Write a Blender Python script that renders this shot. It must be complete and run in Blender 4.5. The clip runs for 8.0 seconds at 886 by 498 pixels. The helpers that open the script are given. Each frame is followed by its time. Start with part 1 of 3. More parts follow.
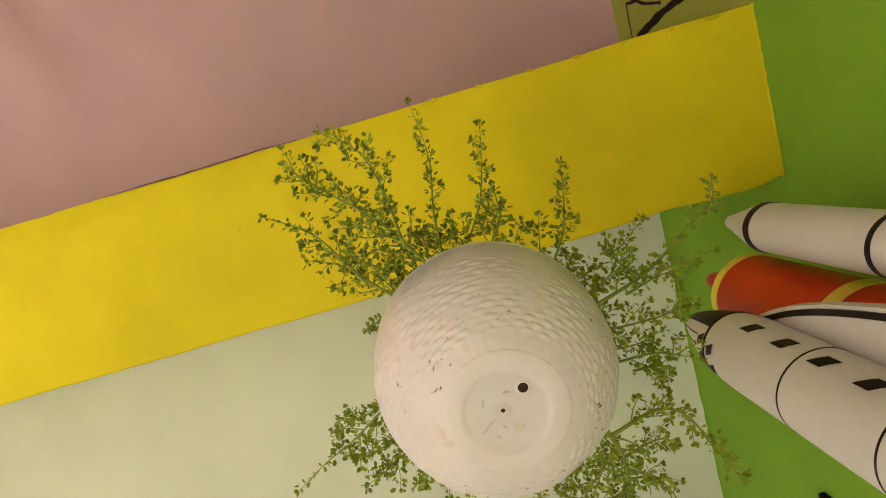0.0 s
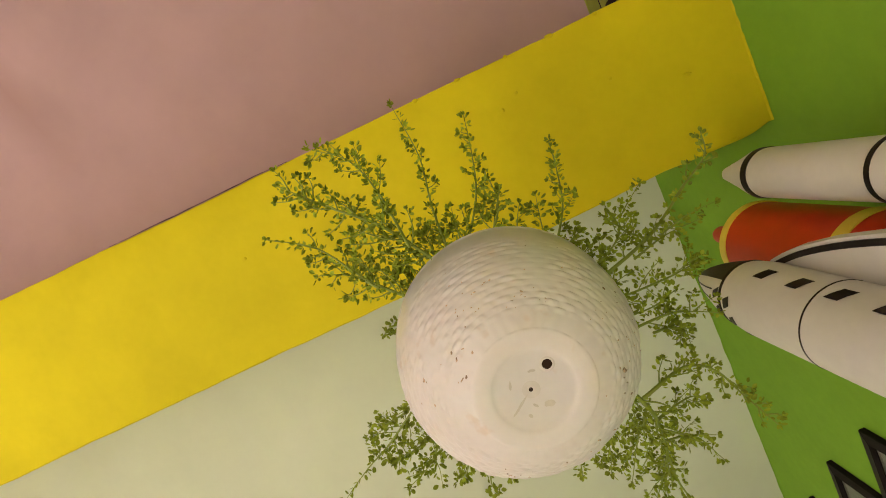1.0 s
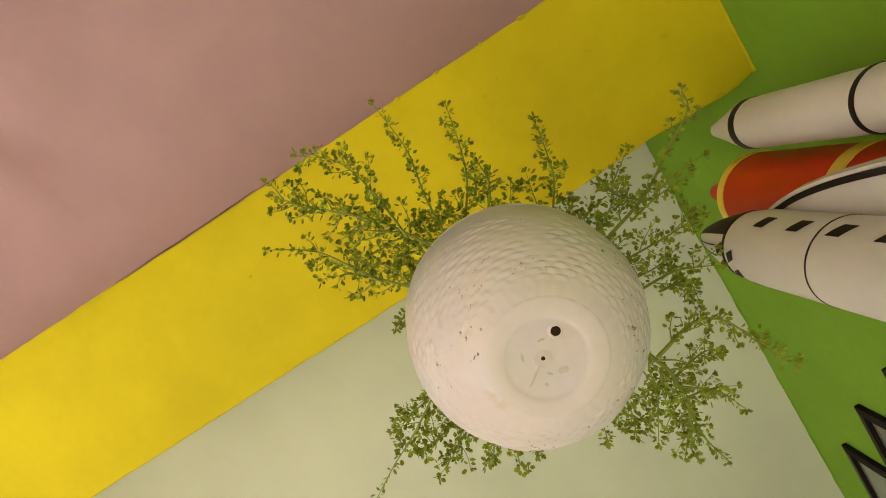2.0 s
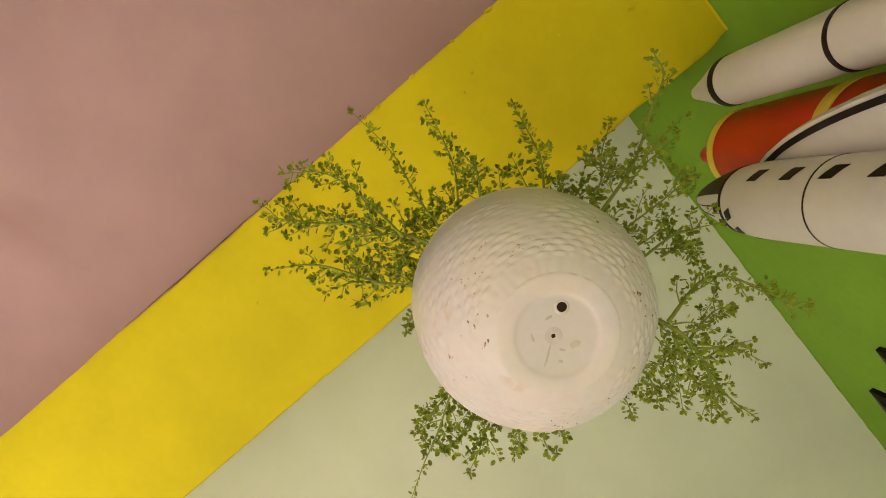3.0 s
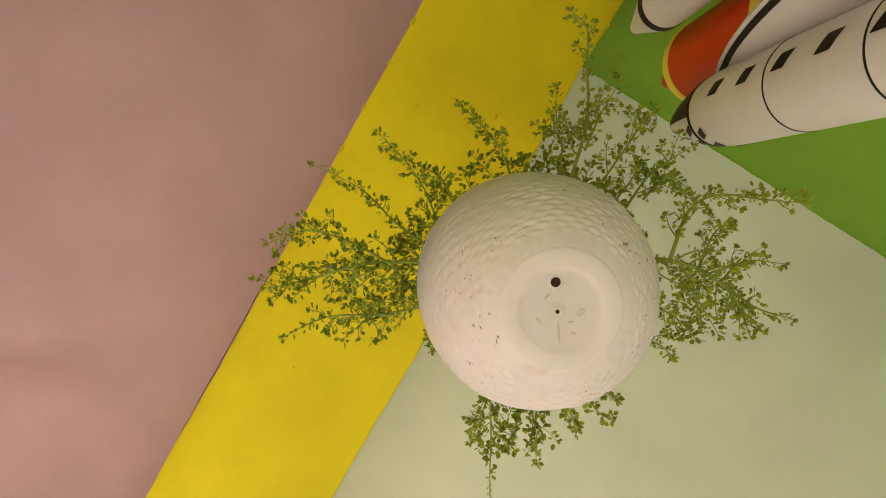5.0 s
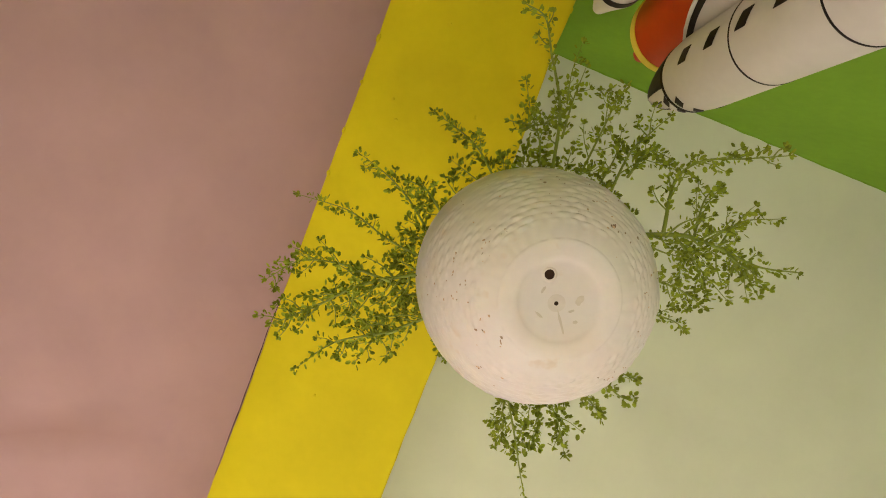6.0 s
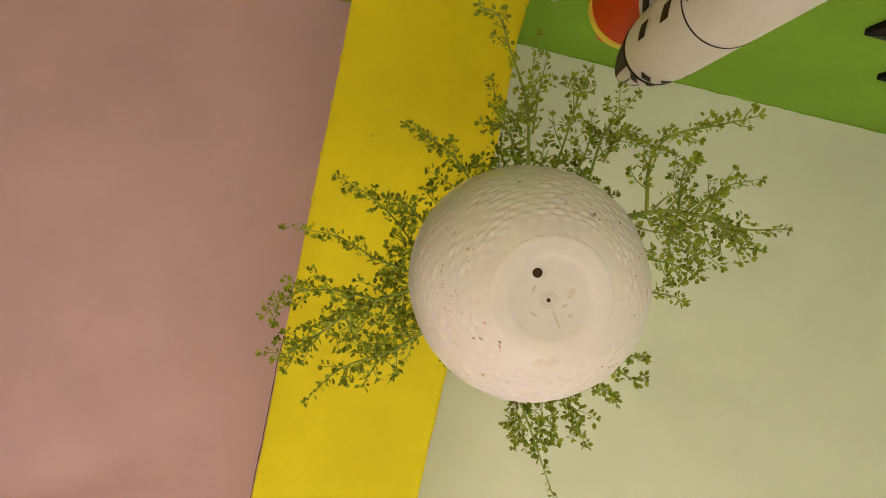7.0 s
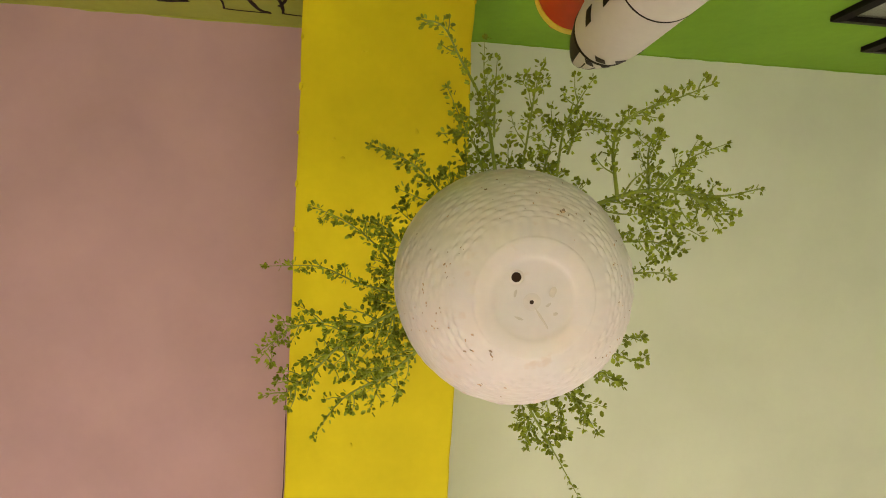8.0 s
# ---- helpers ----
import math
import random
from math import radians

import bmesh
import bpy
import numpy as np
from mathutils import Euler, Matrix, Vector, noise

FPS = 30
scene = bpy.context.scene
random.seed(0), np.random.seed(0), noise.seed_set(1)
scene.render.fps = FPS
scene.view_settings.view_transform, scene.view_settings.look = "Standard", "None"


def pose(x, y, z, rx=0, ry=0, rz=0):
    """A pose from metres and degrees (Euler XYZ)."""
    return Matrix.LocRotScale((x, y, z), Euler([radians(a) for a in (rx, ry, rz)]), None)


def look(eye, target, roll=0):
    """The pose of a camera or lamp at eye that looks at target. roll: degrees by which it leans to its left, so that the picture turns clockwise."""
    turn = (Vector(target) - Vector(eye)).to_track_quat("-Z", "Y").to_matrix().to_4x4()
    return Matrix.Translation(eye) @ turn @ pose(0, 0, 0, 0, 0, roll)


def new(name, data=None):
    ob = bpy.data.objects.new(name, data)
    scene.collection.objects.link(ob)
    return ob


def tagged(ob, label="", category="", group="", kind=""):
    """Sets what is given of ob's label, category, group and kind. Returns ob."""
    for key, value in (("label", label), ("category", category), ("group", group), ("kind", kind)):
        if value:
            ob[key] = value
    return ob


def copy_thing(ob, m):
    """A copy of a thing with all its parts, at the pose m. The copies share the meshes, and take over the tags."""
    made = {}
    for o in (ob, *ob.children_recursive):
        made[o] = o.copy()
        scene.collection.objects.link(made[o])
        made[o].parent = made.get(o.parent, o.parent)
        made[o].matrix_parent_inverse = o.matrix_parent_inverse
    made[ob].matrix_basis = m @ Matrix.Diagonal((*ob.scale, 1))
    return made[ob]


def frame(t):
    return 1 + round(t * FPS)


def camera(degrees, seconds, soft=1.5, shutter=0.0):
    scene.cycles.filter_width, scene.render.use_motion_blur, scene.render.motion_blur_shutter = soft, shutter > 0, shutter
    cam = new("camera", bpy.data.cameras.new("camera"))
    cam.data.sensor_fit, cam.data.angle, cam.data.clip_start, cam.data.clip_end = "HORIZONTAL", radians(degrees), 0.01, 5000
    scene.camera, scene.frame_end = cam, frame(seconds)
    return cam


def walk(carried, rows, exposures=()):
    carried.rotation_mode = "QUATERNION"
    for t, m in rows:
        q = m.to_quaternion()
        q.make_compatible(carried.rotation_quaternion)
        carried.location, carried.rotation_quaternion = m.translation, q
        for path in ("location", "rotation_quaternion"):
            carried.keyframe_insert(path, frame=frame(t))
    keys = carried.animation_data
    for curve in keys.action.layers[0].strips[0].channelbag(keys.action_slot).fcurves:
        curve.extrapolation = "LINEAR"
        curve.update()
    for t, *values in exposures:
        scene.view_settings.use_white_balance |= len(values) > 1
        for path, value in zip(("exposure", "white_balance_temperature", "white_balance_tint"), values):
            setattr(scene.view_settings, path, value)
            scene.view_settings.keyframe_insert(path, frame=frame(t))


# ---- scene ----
# The camera looks almost straight up and turns about its own axis.
cam = camera(85.7, 8.0, soft=1.0)
EYE = 1.40
PATH = [
    (0, 0.0000, 0.0000, 0.0001, 171.96, 0.59, 106.25),
    (0.5, -0.0016, -0.0020, -0.0029, 171.94, 0.99, 111.14),
    (1, -0.0058, -0.0026, -0.0052, 172.19, 1.30, 115.23),
    (1.5, -0.0134, -0.0031, -0.0088, 172.24, 1.56, 119.12),
    (3, -0.0322, -0.0065, -0.0144, 173.29, 2.44, 130.52),
    (3.5, -0.0361, -0.0002, -0.0163, 173.73, 2.87, 135.79),
    (4, -0.0416, 0.0047, -0.0190, 173.91, 2.69, 140.56),
    (4.5, -0.0457, 0.0123, -0.0229, 174.38, 2.36, 145.18),
    (6, -0.0625, 0.0288, -0.0272, 175.84, 2.07, 158.78),
    (6.5, -0.0660, 0.0335, -0.0281, 176.27, 2.16, 163.05),
    (7, -0.0726, 0.0424, -0.0279, 176.40, 2.58, 167.56),
    (7.5, -0.0812, 0.0505, -0.0287, 176.58, 3.19, 172.31),
    (8, -0.0880, 0.0585, -0.0301, 177.09, 3.56, 176.78),
]
walk(cam, [(t, pose(x, y, EYE + z, rx, ry, rz)) for t, x, y, z, rx, ry, rz in PATH])

# ---- light ----
# An added warm lamp at an assumed south window lights the unseen pale floor, which bounces it up to the ceiling.
world = bpy.data.worlds.new("world")
scene.world = world
world.use_nodes = True
wn = world.node_tree.nodes
sky = wn.new("ShaderNodeTexSky")
sky.sky_type, sky.sun_disc = "NISHITA", False
sky.sun_elevation, sky.sun_rotation = radians(35), radians(200)
wn["Background"].inputs[1].default_value = 0.08
world.node_tree.links.new(sky.outputs[0], wn["Background"].inputs[0])


def area_lamp(name, m, sx, sy, watts, colour, spread):
    data = bpy.data.lights.new(name, "AREA")
    data.spread = radians(spread)
    data.shape, data.size, data.size_y, data.energy, data.color = "RECTANGLE", sx, sy, watts, colour
    lamp = new(name, data)
    lamp.matrix_world = m
    return lamp


WARM = (1.0, 0.865, 0.825)
# Added lamp just inside the assumed window, spread narrowed towards the floor.
area_lamp("assumed_window_light", look((-0.28, -3.5, 1.7), (-0.20, -1.85, 0.0)), 2.4, 1.4, 176.0, WARM, 84)
scene.view_settings.exposure = -0.70

# ---- materials ----


def mat(name, colour, rough=0.6, metal=0.0, vary=0.08, scale=6.0, fine=60.0, bump=0.1, depth=0.002, spots=0.0, spot_colour=(0.2, 0.12, 0.06), spot_scale=40.0, translucent=0.0, by_object=0.0, island=0.0, grain=0.35):
    """A surface with tone variation at two scales, a fine relief and optional dirt specks."""
    m = bpy.data.materials.new(name)
    m.use_nodes = True
    n, l = m.node_tree.nodes, m.node_tree.links
    b = n["Principled BSDF"]
    b.inputs["Roughness"].default_value, b.inputs["Metallic"].default_value = rough, metal
    co = n.new("ShaderNodeTexCoord")
    big, small = n.new("ShaderNodeTexNoise"), n.new("ShaderNodeTexNoise")
    for tex, s, d in ((big, scale, 4), (small, fine, 6)):
        tex.inputs["Scale"].default_value, tex.inputs["Detail"].default_value = s, d
        l.new(co.outputs["Object"], tex.inputs["Vector"])
    mix = n.new("ShaderNodeMath")
    mix.operation = "MULTIPLY_ADD"
    mix.inputs[1].default_value = grain
    l.new(small.outputs[0], mix.inputs[0])
    half = n.new("ShaderNodeMath")
    half.operation = "MULTIPLY"
    half.inputs[1].default_value = 1 - grain
    l.new(big.outputs[0], half.inputs[0])
    l.new(half.outputs[0], mix.inputs[2])
    tone = mix.outputs[0]
    if by_object or island:
        info = n.new("ShaderNodeObjectInfo") if by_object else n.new("ShaderNodeNewGeometry")
        add = n.new("ShaderNodeMath")
        add.operation = "MULTIPLY_ADD"
        add.inputs[1].default_value = by_object or island
        l.new(info.outputs["Random" if by_object else "Random Per Island"], add.inputs[0])
        l.new(tone, add.inputs[2])
        sub = n.new("ShaderNodeMath")
        sub.operation = "SUBTRACT"
        sub.inputs[1].default_value = (by_object or island) / 2
        l.new(add.outputs[0], sub.inputs[0])
        tone = sub.outputs[0]
    ramp = n.new("ShaderNodeValToRGB")
    lo, hi = [tuple(min(1.0, c * k) for c in colour) + (1,) for k in (1 - 2.5 * vary, 1 + 2.5 * vary)]
    ramp.color_ramp.elements[0].position, ramp.color_ramp.elements[0].color = 0.25, lo
    ramp.color_ramp.elements[1].position, ramp.color_ramp.elements[1].color = 0.75, hi
    l.new(tone, ramp.inputs[0])
    out = ramp.outputs[0]
    if spots:
        dirt, cut = n.new("ShaderNodeTexNoise"), n.new("ShaderNodeValToRGB")
        dirt.inputs["Scale"].default_value, dirt.inputs["Detail"].default_value = spot_scale, 3
        l.new(co.outputs["Object"], dirt.inputs["Vector"])
        cut.color_ramp.elements[0].position, cut.color_ramp.elements[1].position = 0.66, 0.74
        l.new(dirt.outputs[0], cut.inputs[0])
        k = n.new("ShaderNodeMath")
        k.operation = "MULTIPLY"
        k.inputs[1].default_value = spots
        l.new(cut.outputs[0], k.inputs[0])
        blend = n.new("ShaderNodeMix")
        blend.data_type = "RGBA"
        blend.inputs[7].default_value = (*spot_colour, 1)
        l.new(k.outputs[0], blend.inputs[0])
        l.new(out, blend.inputs[6])
        out = blend.outputs[2]
    l.new(out, b.inputs["Base Color"])
    if bump:
        bp = n.new("ShaderNodeBump")
        bp.inputs["Strength"].default_value, bp.inputs["Distance"].default_value = bump, depth
        l.new(small.outputs[0], bp.inputs["Height"])
        l.new(bp.outputs[0], b.inputs["Normal"])
    if translucent:
        t, mx = n.new("ShaderNodeBsdfTranslucent"), n.new("ShaderNodeMixShader")
        l.new(out, t.inputs[0])
        mx.inputs[0].default_value = translucent
        l.new(b.outputs[0], mx.inputs[1])
        l.new(t.outputs[0], mx.inputs[2])
        l.new(mx.outputs[0], n["Material Output"].inputs[0])
    return m


M_MINT = mat("mint_ceiling_paint", (0.66, 0.705, 0.54), 0.85, vary=0.03, scale=2.5, fine=45, bump=0.06, grain=0.12)
M_PINK = mat("pink_ceiling_paint", (0.53, 0.354, 0.366), 0.8, vary=0.05, scale=2.2, fine=30, bump=0.06, grain=0.10)


def dark_streak(m, depth):
    """A faint darker streak across the ceiling, with a wandering edge."""
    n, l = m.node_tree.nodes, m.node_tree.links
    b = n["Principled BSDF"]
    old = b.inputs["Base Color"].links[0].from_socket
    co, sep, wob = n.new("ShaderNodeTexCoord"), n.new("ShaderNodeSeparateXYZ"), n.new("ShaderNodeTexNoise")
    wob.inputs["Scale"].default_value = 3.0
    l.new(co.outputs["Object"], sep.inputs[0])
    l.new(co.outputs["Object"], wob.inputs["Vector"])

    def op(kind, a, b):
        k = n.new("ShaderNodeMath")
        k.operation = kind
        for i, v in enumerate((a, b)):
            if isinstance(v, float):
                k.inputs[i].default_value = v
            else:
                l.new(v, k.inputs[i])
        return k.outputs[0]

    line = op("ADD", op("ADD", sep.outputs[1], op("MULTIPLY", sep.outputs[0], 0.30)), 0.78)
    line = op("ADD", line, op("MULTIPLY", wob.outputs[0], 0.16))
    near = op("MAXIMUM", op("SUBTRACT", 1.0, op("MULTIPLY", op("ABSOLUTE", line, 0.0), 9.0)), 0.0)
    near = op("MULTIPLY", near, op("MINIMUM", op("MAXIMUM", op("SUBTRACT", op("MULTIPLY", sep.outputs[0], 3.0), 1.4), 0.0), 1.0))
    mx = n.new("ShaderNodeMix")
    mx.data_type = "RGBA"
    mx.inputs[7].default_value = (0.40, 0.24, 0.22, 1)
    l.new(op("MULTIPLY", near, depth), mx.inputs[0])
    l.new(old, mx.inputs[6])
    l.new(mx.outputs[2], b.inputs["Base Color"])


dark_streak(M_PINK, 0.55)
M_YELLOW = mat("yellow_beam_paint", (0.665, 0.555, 0.010), 0.75, vary=0.06, scale=3.5, grain=0.15, fine=50, bump=0.18, depth=0.003)
M_GREEN = mat("green_wall_paint", (0.205, 0.40, 0.034), 0.6, vary=0.05, scale=3, fine=40, bump=0.08)
M_OLIVE = mat("pale_green_wall_paint", (0.37, 0.42, 0.075), 0.6, vary=0.05, scale=3, fine=40, bump=0.08)
M_ROOM = mat("pale_room_paint", (0.80, 0.78, 0.72), 0.8, vary=0.03, scale=2, fine=30)
M_FLOOR = mat("pale_floor_tile", (0.80, 0.76, 0.70), 0.4, vary=0.06, scale=3, fine=30)
M_POT = mat("white_planter_plastic", (0.69, 0.64, 0.615), 0.28, vary=0.03, scale=14, fine=120, bump=0.05, depth=0.001, spots=0.4, spot_colour=(0.58, 0.42, 0.31), spot_scale=42)
pb = M_POT.node_tree.nodes["Principled BSDF"]
pb.inputs["Subsurface Weight"].default_value, pb.inputs["Subsurface Scale"].default_value = 0.8, 0.02
pb.inputs["Subsurface Radius"].default_value = (1.0, 0.8, 0.6)
M_BOSS = mat("scuffed_planter_plastic", (0.62, 0.565, 0.52), 0.4, vary=0.05, scale=60, fine=200)
# Near-black colour painted in for the dark inside holes and the crack.
M_DARK_GAP = mat("painted_dark_gap", (0.035, 0.020, 0.013), 1.0, vary=0.1)
M_DIRT = mat("brown_dirt_speck", (0.40, 0.28, 0.19), 0.9, vary=0.2, by_object=0.6)
M_SMUDGE = mat("grey_beige_smudge", (0.56, 0.50, 0.43), 0.6, vary=0.06, scale=80)
M_STEM = mat("green_plant_stem", (0.22, 0.28, 0.03), 0.6, vary=0.10, scale=20)
M_LEAF = mat("small_green_leaf", (0.27, 0.335, 0.03), 0.7, vary=0.14, scale=30, bump=0.0, translucent=0.35, island=0.5)
M_WHITE = mat("white_model_paint", (0.64, 0.61, 0.575), 0.5, vary=0.03, scale=8, fine=70, bump=0.1)
M_BLACK = mat("black_model_paint", (0.018, 0.012, 0.012), 0.45, vary=0.2, scale=20)
M_RED = mat("orange_red_tank_paint", (0.60, 0.032, 0.005), 0.45, vary=0.06, scale=8, fine=60)
M_BAND = mat("yellow_band_paint", (0.82, 0.66, 0.08), 0.5, vary=0.05, scale=12)
M_ORANGE = mat("amber_tank_paint", (0.66, 0.34, 0.02), 0.5, vary=0.06, scale=12)
M_FRAME = mat("black_frame_lacquer", (0.012, 0.009, 0.008), 0.45, vary=0.2, scale=25)
M_PRINT = mat("grey_print_paper", (0.42, 0.42, 0.36), 0.7, vary=0.15, scale=7)
M_INK = mat("black_mural_ink", (0.02, 0.012, 0.012), 0.6, vary=0.2, scale=15)
M_STEEL = mat("galvanised_wire", (0.5, 0.5, 0.5), 0.4, metal=0.9, vary=0.1)
M_SOIL = mat("dark_soil", (0.06, 0.04, 0.025), 0.95, vary=0.2, scale=30)

# chalky wall paints, brush ink and leaves have little gloss
for m, gloss in ((M_MINT, 0.2), (M_PINK, 0.2), (M_YELLOW, 0.2), (M_GREEN, 0.15), (M_OLIVE, 0.15), (M_BLACK, 0.15), (M_INK, 0.1), (M_FRAME, 0.1), (M_DARK_GAP, 0.05), (M_LEAF, 0.2)):
    m.node_tree.nodes["Principled BSDF"].inputs["Specular IOR Level"].default_value = gloss

M_GLASS = bpy.data.materials.new("clear_glass")
M_GLASS.use_nodes = True
gb = M_GLASS.node_tree.nodes["Principled BSDF"]
gb.inputs["Roughness"].default_value, gb.inputs["Transmission Weight"].default_value, gb.inputs["IOR"].default_value = 0.03, 1.0, 1.45

# ---- mesh helpers ----


def mesh_of(name, bm, material, smooth=False):
    me = bpy.data.meshes.new(name)
    bm.normal_update()
    bm.to_mesh(me)
    bm.free()
    me.materials.append(material)
    for p in me.polygons:
        p.use_smooth = smooth
    return me


def part(name, bm, material, parent=None, label="", smooth=False):
    """One mesh object; under a parent, given in the parent's own space."""
    ob = new(name, mesh_of(name, bm, material, smooth))
    ob.parent = parent
    return tagged(ob, label)


def box(bm, lo, hi, bevel=0.0):
    lo, hi = Vector(lo), Vector(hi)
    made = bmesh.ops.create_cube(bm, size=1.0, matrix=Matrix.Translation((lo + hi) / 2) @ Matrix.Diagonal((*(hi - lo), 1)))
    if bevel:
        edges = {e for v in made["verts"] for e in v.link_edges}
        bmesh.ops.bevel(bm, geom=list(edges), offset=bevel, segments=2, affect="EDGES", profile=0.6)
    return bm


def boxed(lo, hi, bevel=0.0):
    return box(bmesh.new(), lo, hi, bevel)


def lathe(profile, steps=48, bm=None, close=False):
    """Turns (radius, z) pairs about the z axis."""
    bm = bm or bmesh.new()
    rings = []
    for r, z in profile:
        if r < 1e-6:
            rings.append([bm.verts.new((0, 0, z))])
        else:
            rings.append([bm.verts.new((r * math.cos(2 * math.pi * k / steps), r * math.sin(2 * math.pi * k / steps), z)) for k in range(steps)])
    for a, b in zip(rings, rings[1:]):
        for k in range(steps):
            q = [a[k % len(a)], a[(k + 1) % len(a)], b[(k + 1) % len(b)], b[k % len(b)]]
            q = list(dict.fromkeys(q))
            if len(q) > 2:
                bm.faces.new(q)
    bmesh.ops.recalc_face_normals(bm, faces=bm.faces)
    return bm


def tube(bm, points, radii, sides=6):
    """A round tapering tube along points."""
    rings = []
    for k, p in enumerate(points):
        d = (Vector(points[min(k + 1, len(points) - 1)]) - Vector(points[max(k - 1, 0)])).normalized()
        s = d.orthogonal().normalized()
        u = d.cross(s)
        rings.append([bm.verts.new(Vector(p) + radii[k] * (math.cos(2 * math.pi * i / sides) * s + math.sin(2 * math.pi * i / sides) * u)) for i in range(sides)])
    for a, b in zip(rings, rings[1:]):
        best = min(range(sides), key=lambda o: sum((a[i].co - b[(i + o) % sides].co).length for i in range(sides)))
        for i in range(sides):
            bm.faces.new((a[i], a[(i + 1) % sides], b[(i + 1 + best) % sides], b[(i + best) % sides]))
    bm.faces.new(rings[0][::-1])
    bm.faces.new(rings[-1])
    return bm


def glide(points, steps):
    """Points along a smooth curve through the given ones."""
    pts = [Vector(p) for p in points]
    pts = [2 * pts[0] - pts[1]] + pts + [2 * pts[-1] - pts[-2]]
    out = []
    for k in range(1, len(pts) - 2):
        a, b, c, d = pts[k - 1 : k + 3]
        for i in range(steps):
            t = i / steps
            out.append(0.5 * (2 * b + (c - a) * t + (2 * a - 5 * b + 4 * c - d) * t * t + (3 * b - a - 3 * c + d) * t**3))
    return out + [pts[-2]]


def ribbon(points, half, thick):
    """A flat painted line in a plane that faces -y, with a little thickness."""
    bm = bmesh.new()
    pts = glide(points, 8)
    rows = []
    for k, p in enumerate(pts):
        q = pts[min(k + 1, len(pts) - 1)] - pts[max(k - 1, 0)]
        s = Vector((q.z, 0, -q.x)).normalized() * half(p)
        d = Vector((0, thick / 2, 0))
        rows.append([bm.verts.new(p + s - d), bm.verts.new(p - s - d), bm.verts.new(p - s + d), bm.verts.new(p + s + d)])
    for a, b in zip(rows, rows[1:]):
        for i in range(4):
            bm.faces.new((a[i], a[(i + 1) % 4], b[(i + 1) % 4], b[i]))
    bm.faces.new(rows[0])
    bm.faces.new(rows[-1][::-1])
    bmesh.ops.recalc_face_normals(bm, faces=bm.faces)
    return bm


# ---- the room ----
CEIL = EYE + 1.595  # underside of the ceiling
BEAM = EYE + 0.983  # underside of the beam
X1, X2 = 0.159, -0.196  # the beam's two lower edges
WALL = 0.685  # face of the mural wall
WEST, EAST, SOUTH = -2.7, 2.4, -3.6


def structure(name, bm, material, label):
    return tagged(part(name, bm, material), label, kind="structure")


structure("floor", boxed((WEST - 0.15, SOUTH - 0.15, -0.1), (EAST + 0.15, WALL + 0.15, 0)), M_FLOOR, "pale beige tiled floor of the room")
structure("ceiling", boxed((WEST - 0.15, SOUTH - 0.15, CEIL), (-0.02, WALL + 0.15, CEIL + 0.15)), M_MINT, "pale mint green painted plaster ceiling")
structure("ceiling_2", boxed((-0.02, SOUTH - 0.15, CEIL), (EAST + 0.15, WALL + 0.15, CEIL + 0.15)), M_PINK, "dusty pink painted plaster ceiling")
structure("wall_north", boxed((WEST - 0.15, WALL, 0), (X1 + 0.004, WALL + 0.15, CEIL)), M_GREEN, "bright leaf green painted wall")
structure("wall_north_2", boxed((X1 + 0.004, WALL, 0), (EAST + 0.15, WALL + 0.15, CEIL)), M_OLIVE, "pale olive green painted wall with line drawing")
structure("wall_west", boxed((WEST - 0.15, SOUTH, 0), (WEST, WALL, CEIL)), M_ROOM, "plain pale painted wall")
structure("wall_east", boxed((EAST, SOUTH, 0), (EAST + 0.15, WALL, CEIL)), M_ROOM, "plain pale painted wall")
WX0, WX1, WZ0, WZ1 = -1.58, 1.02, 0.90, 2.50  # assumed window opening
south = bmesh.new()
for lo, hi in (((WEST - 0.15, 0), (WX0, CEIL)), ((WX1, 0), (EAST + 0.15, CEIL)), ((WX0, 0), (WX1, WZ0)), ((WX0, WZ1), (WX1, CEIL))):
    box(south, (lo[0], SOUTH - 0.15, lo[1]), (hi[0], SOUTH, hi[1]))
structure("wall_south", south, M_ROOM, "plain pale painted wall with an assumed window opening")


def beam_mesh():
    """A plastered downstand beam with slightly wavering, softened lower edges."""
    bm = bmesh.new()
    rows = []
    n = 260
    for k in range(n + 1):
        y = SOUTH + (WALL + 0.01 - SOUTH) * k / n
        wob = [0.0035 * noise.noise((y * 3.1, s * 7.0, 0)) + 0.0016 * noise.noise((y * 17.0, s * 7.0, 3)) for s in (1, 2, 3)]
        wob[0] -= 0.006 * math.exp(-(((y - 0.44) / 0.11) ** 2)) + 0.009 * math.exp(-(((y - WALL) / 0.03) ** 2))
        r = 0.006
        pts = [(X2 - wob[0] * 0.6, CEIL), (X2 - wob[0], BEAM + r), (X2 - wob[0] + 0.3 * r, BEAM + 0.3 * r), (X2 - wob[0] + r, BEAM)]
        for q in (0.2, 0.4, 0.6, 0.8):
            x = X2 + (X1 - X2) * q
            pts.append((x, BEAM + 0.0025 * noise.noise((x * 8, y * 5, 1.0)) + 0.001 * noise.noise((x * 30, y * 21, 4))))
        r2 = 0.003
        pts += [(X1 + wob[1] - r2, BEAM), (X1 + wob[1], BEAM + r2), (X1 + wob[1] * 0.6, CEIL)]
        rows.append([bm.verts.new((x, y, z)) for x, z in pts])
    for a, b in zip(rows, rows[1:]):
        for i in range(len(a) - 1):
            bm.faces.new((a[i], a[i + 1], b[i + 1], b[i]))
    bmesh.ops.recalc_face_normals(bm, faces=bm.faces)
    return bm


beam = structure("beam", beam_mesh(), M_YELLOW, "bright yellow painted ceiling beam with chipped edges")
for p in beam.data.polygons:
    p.use_smooth = True


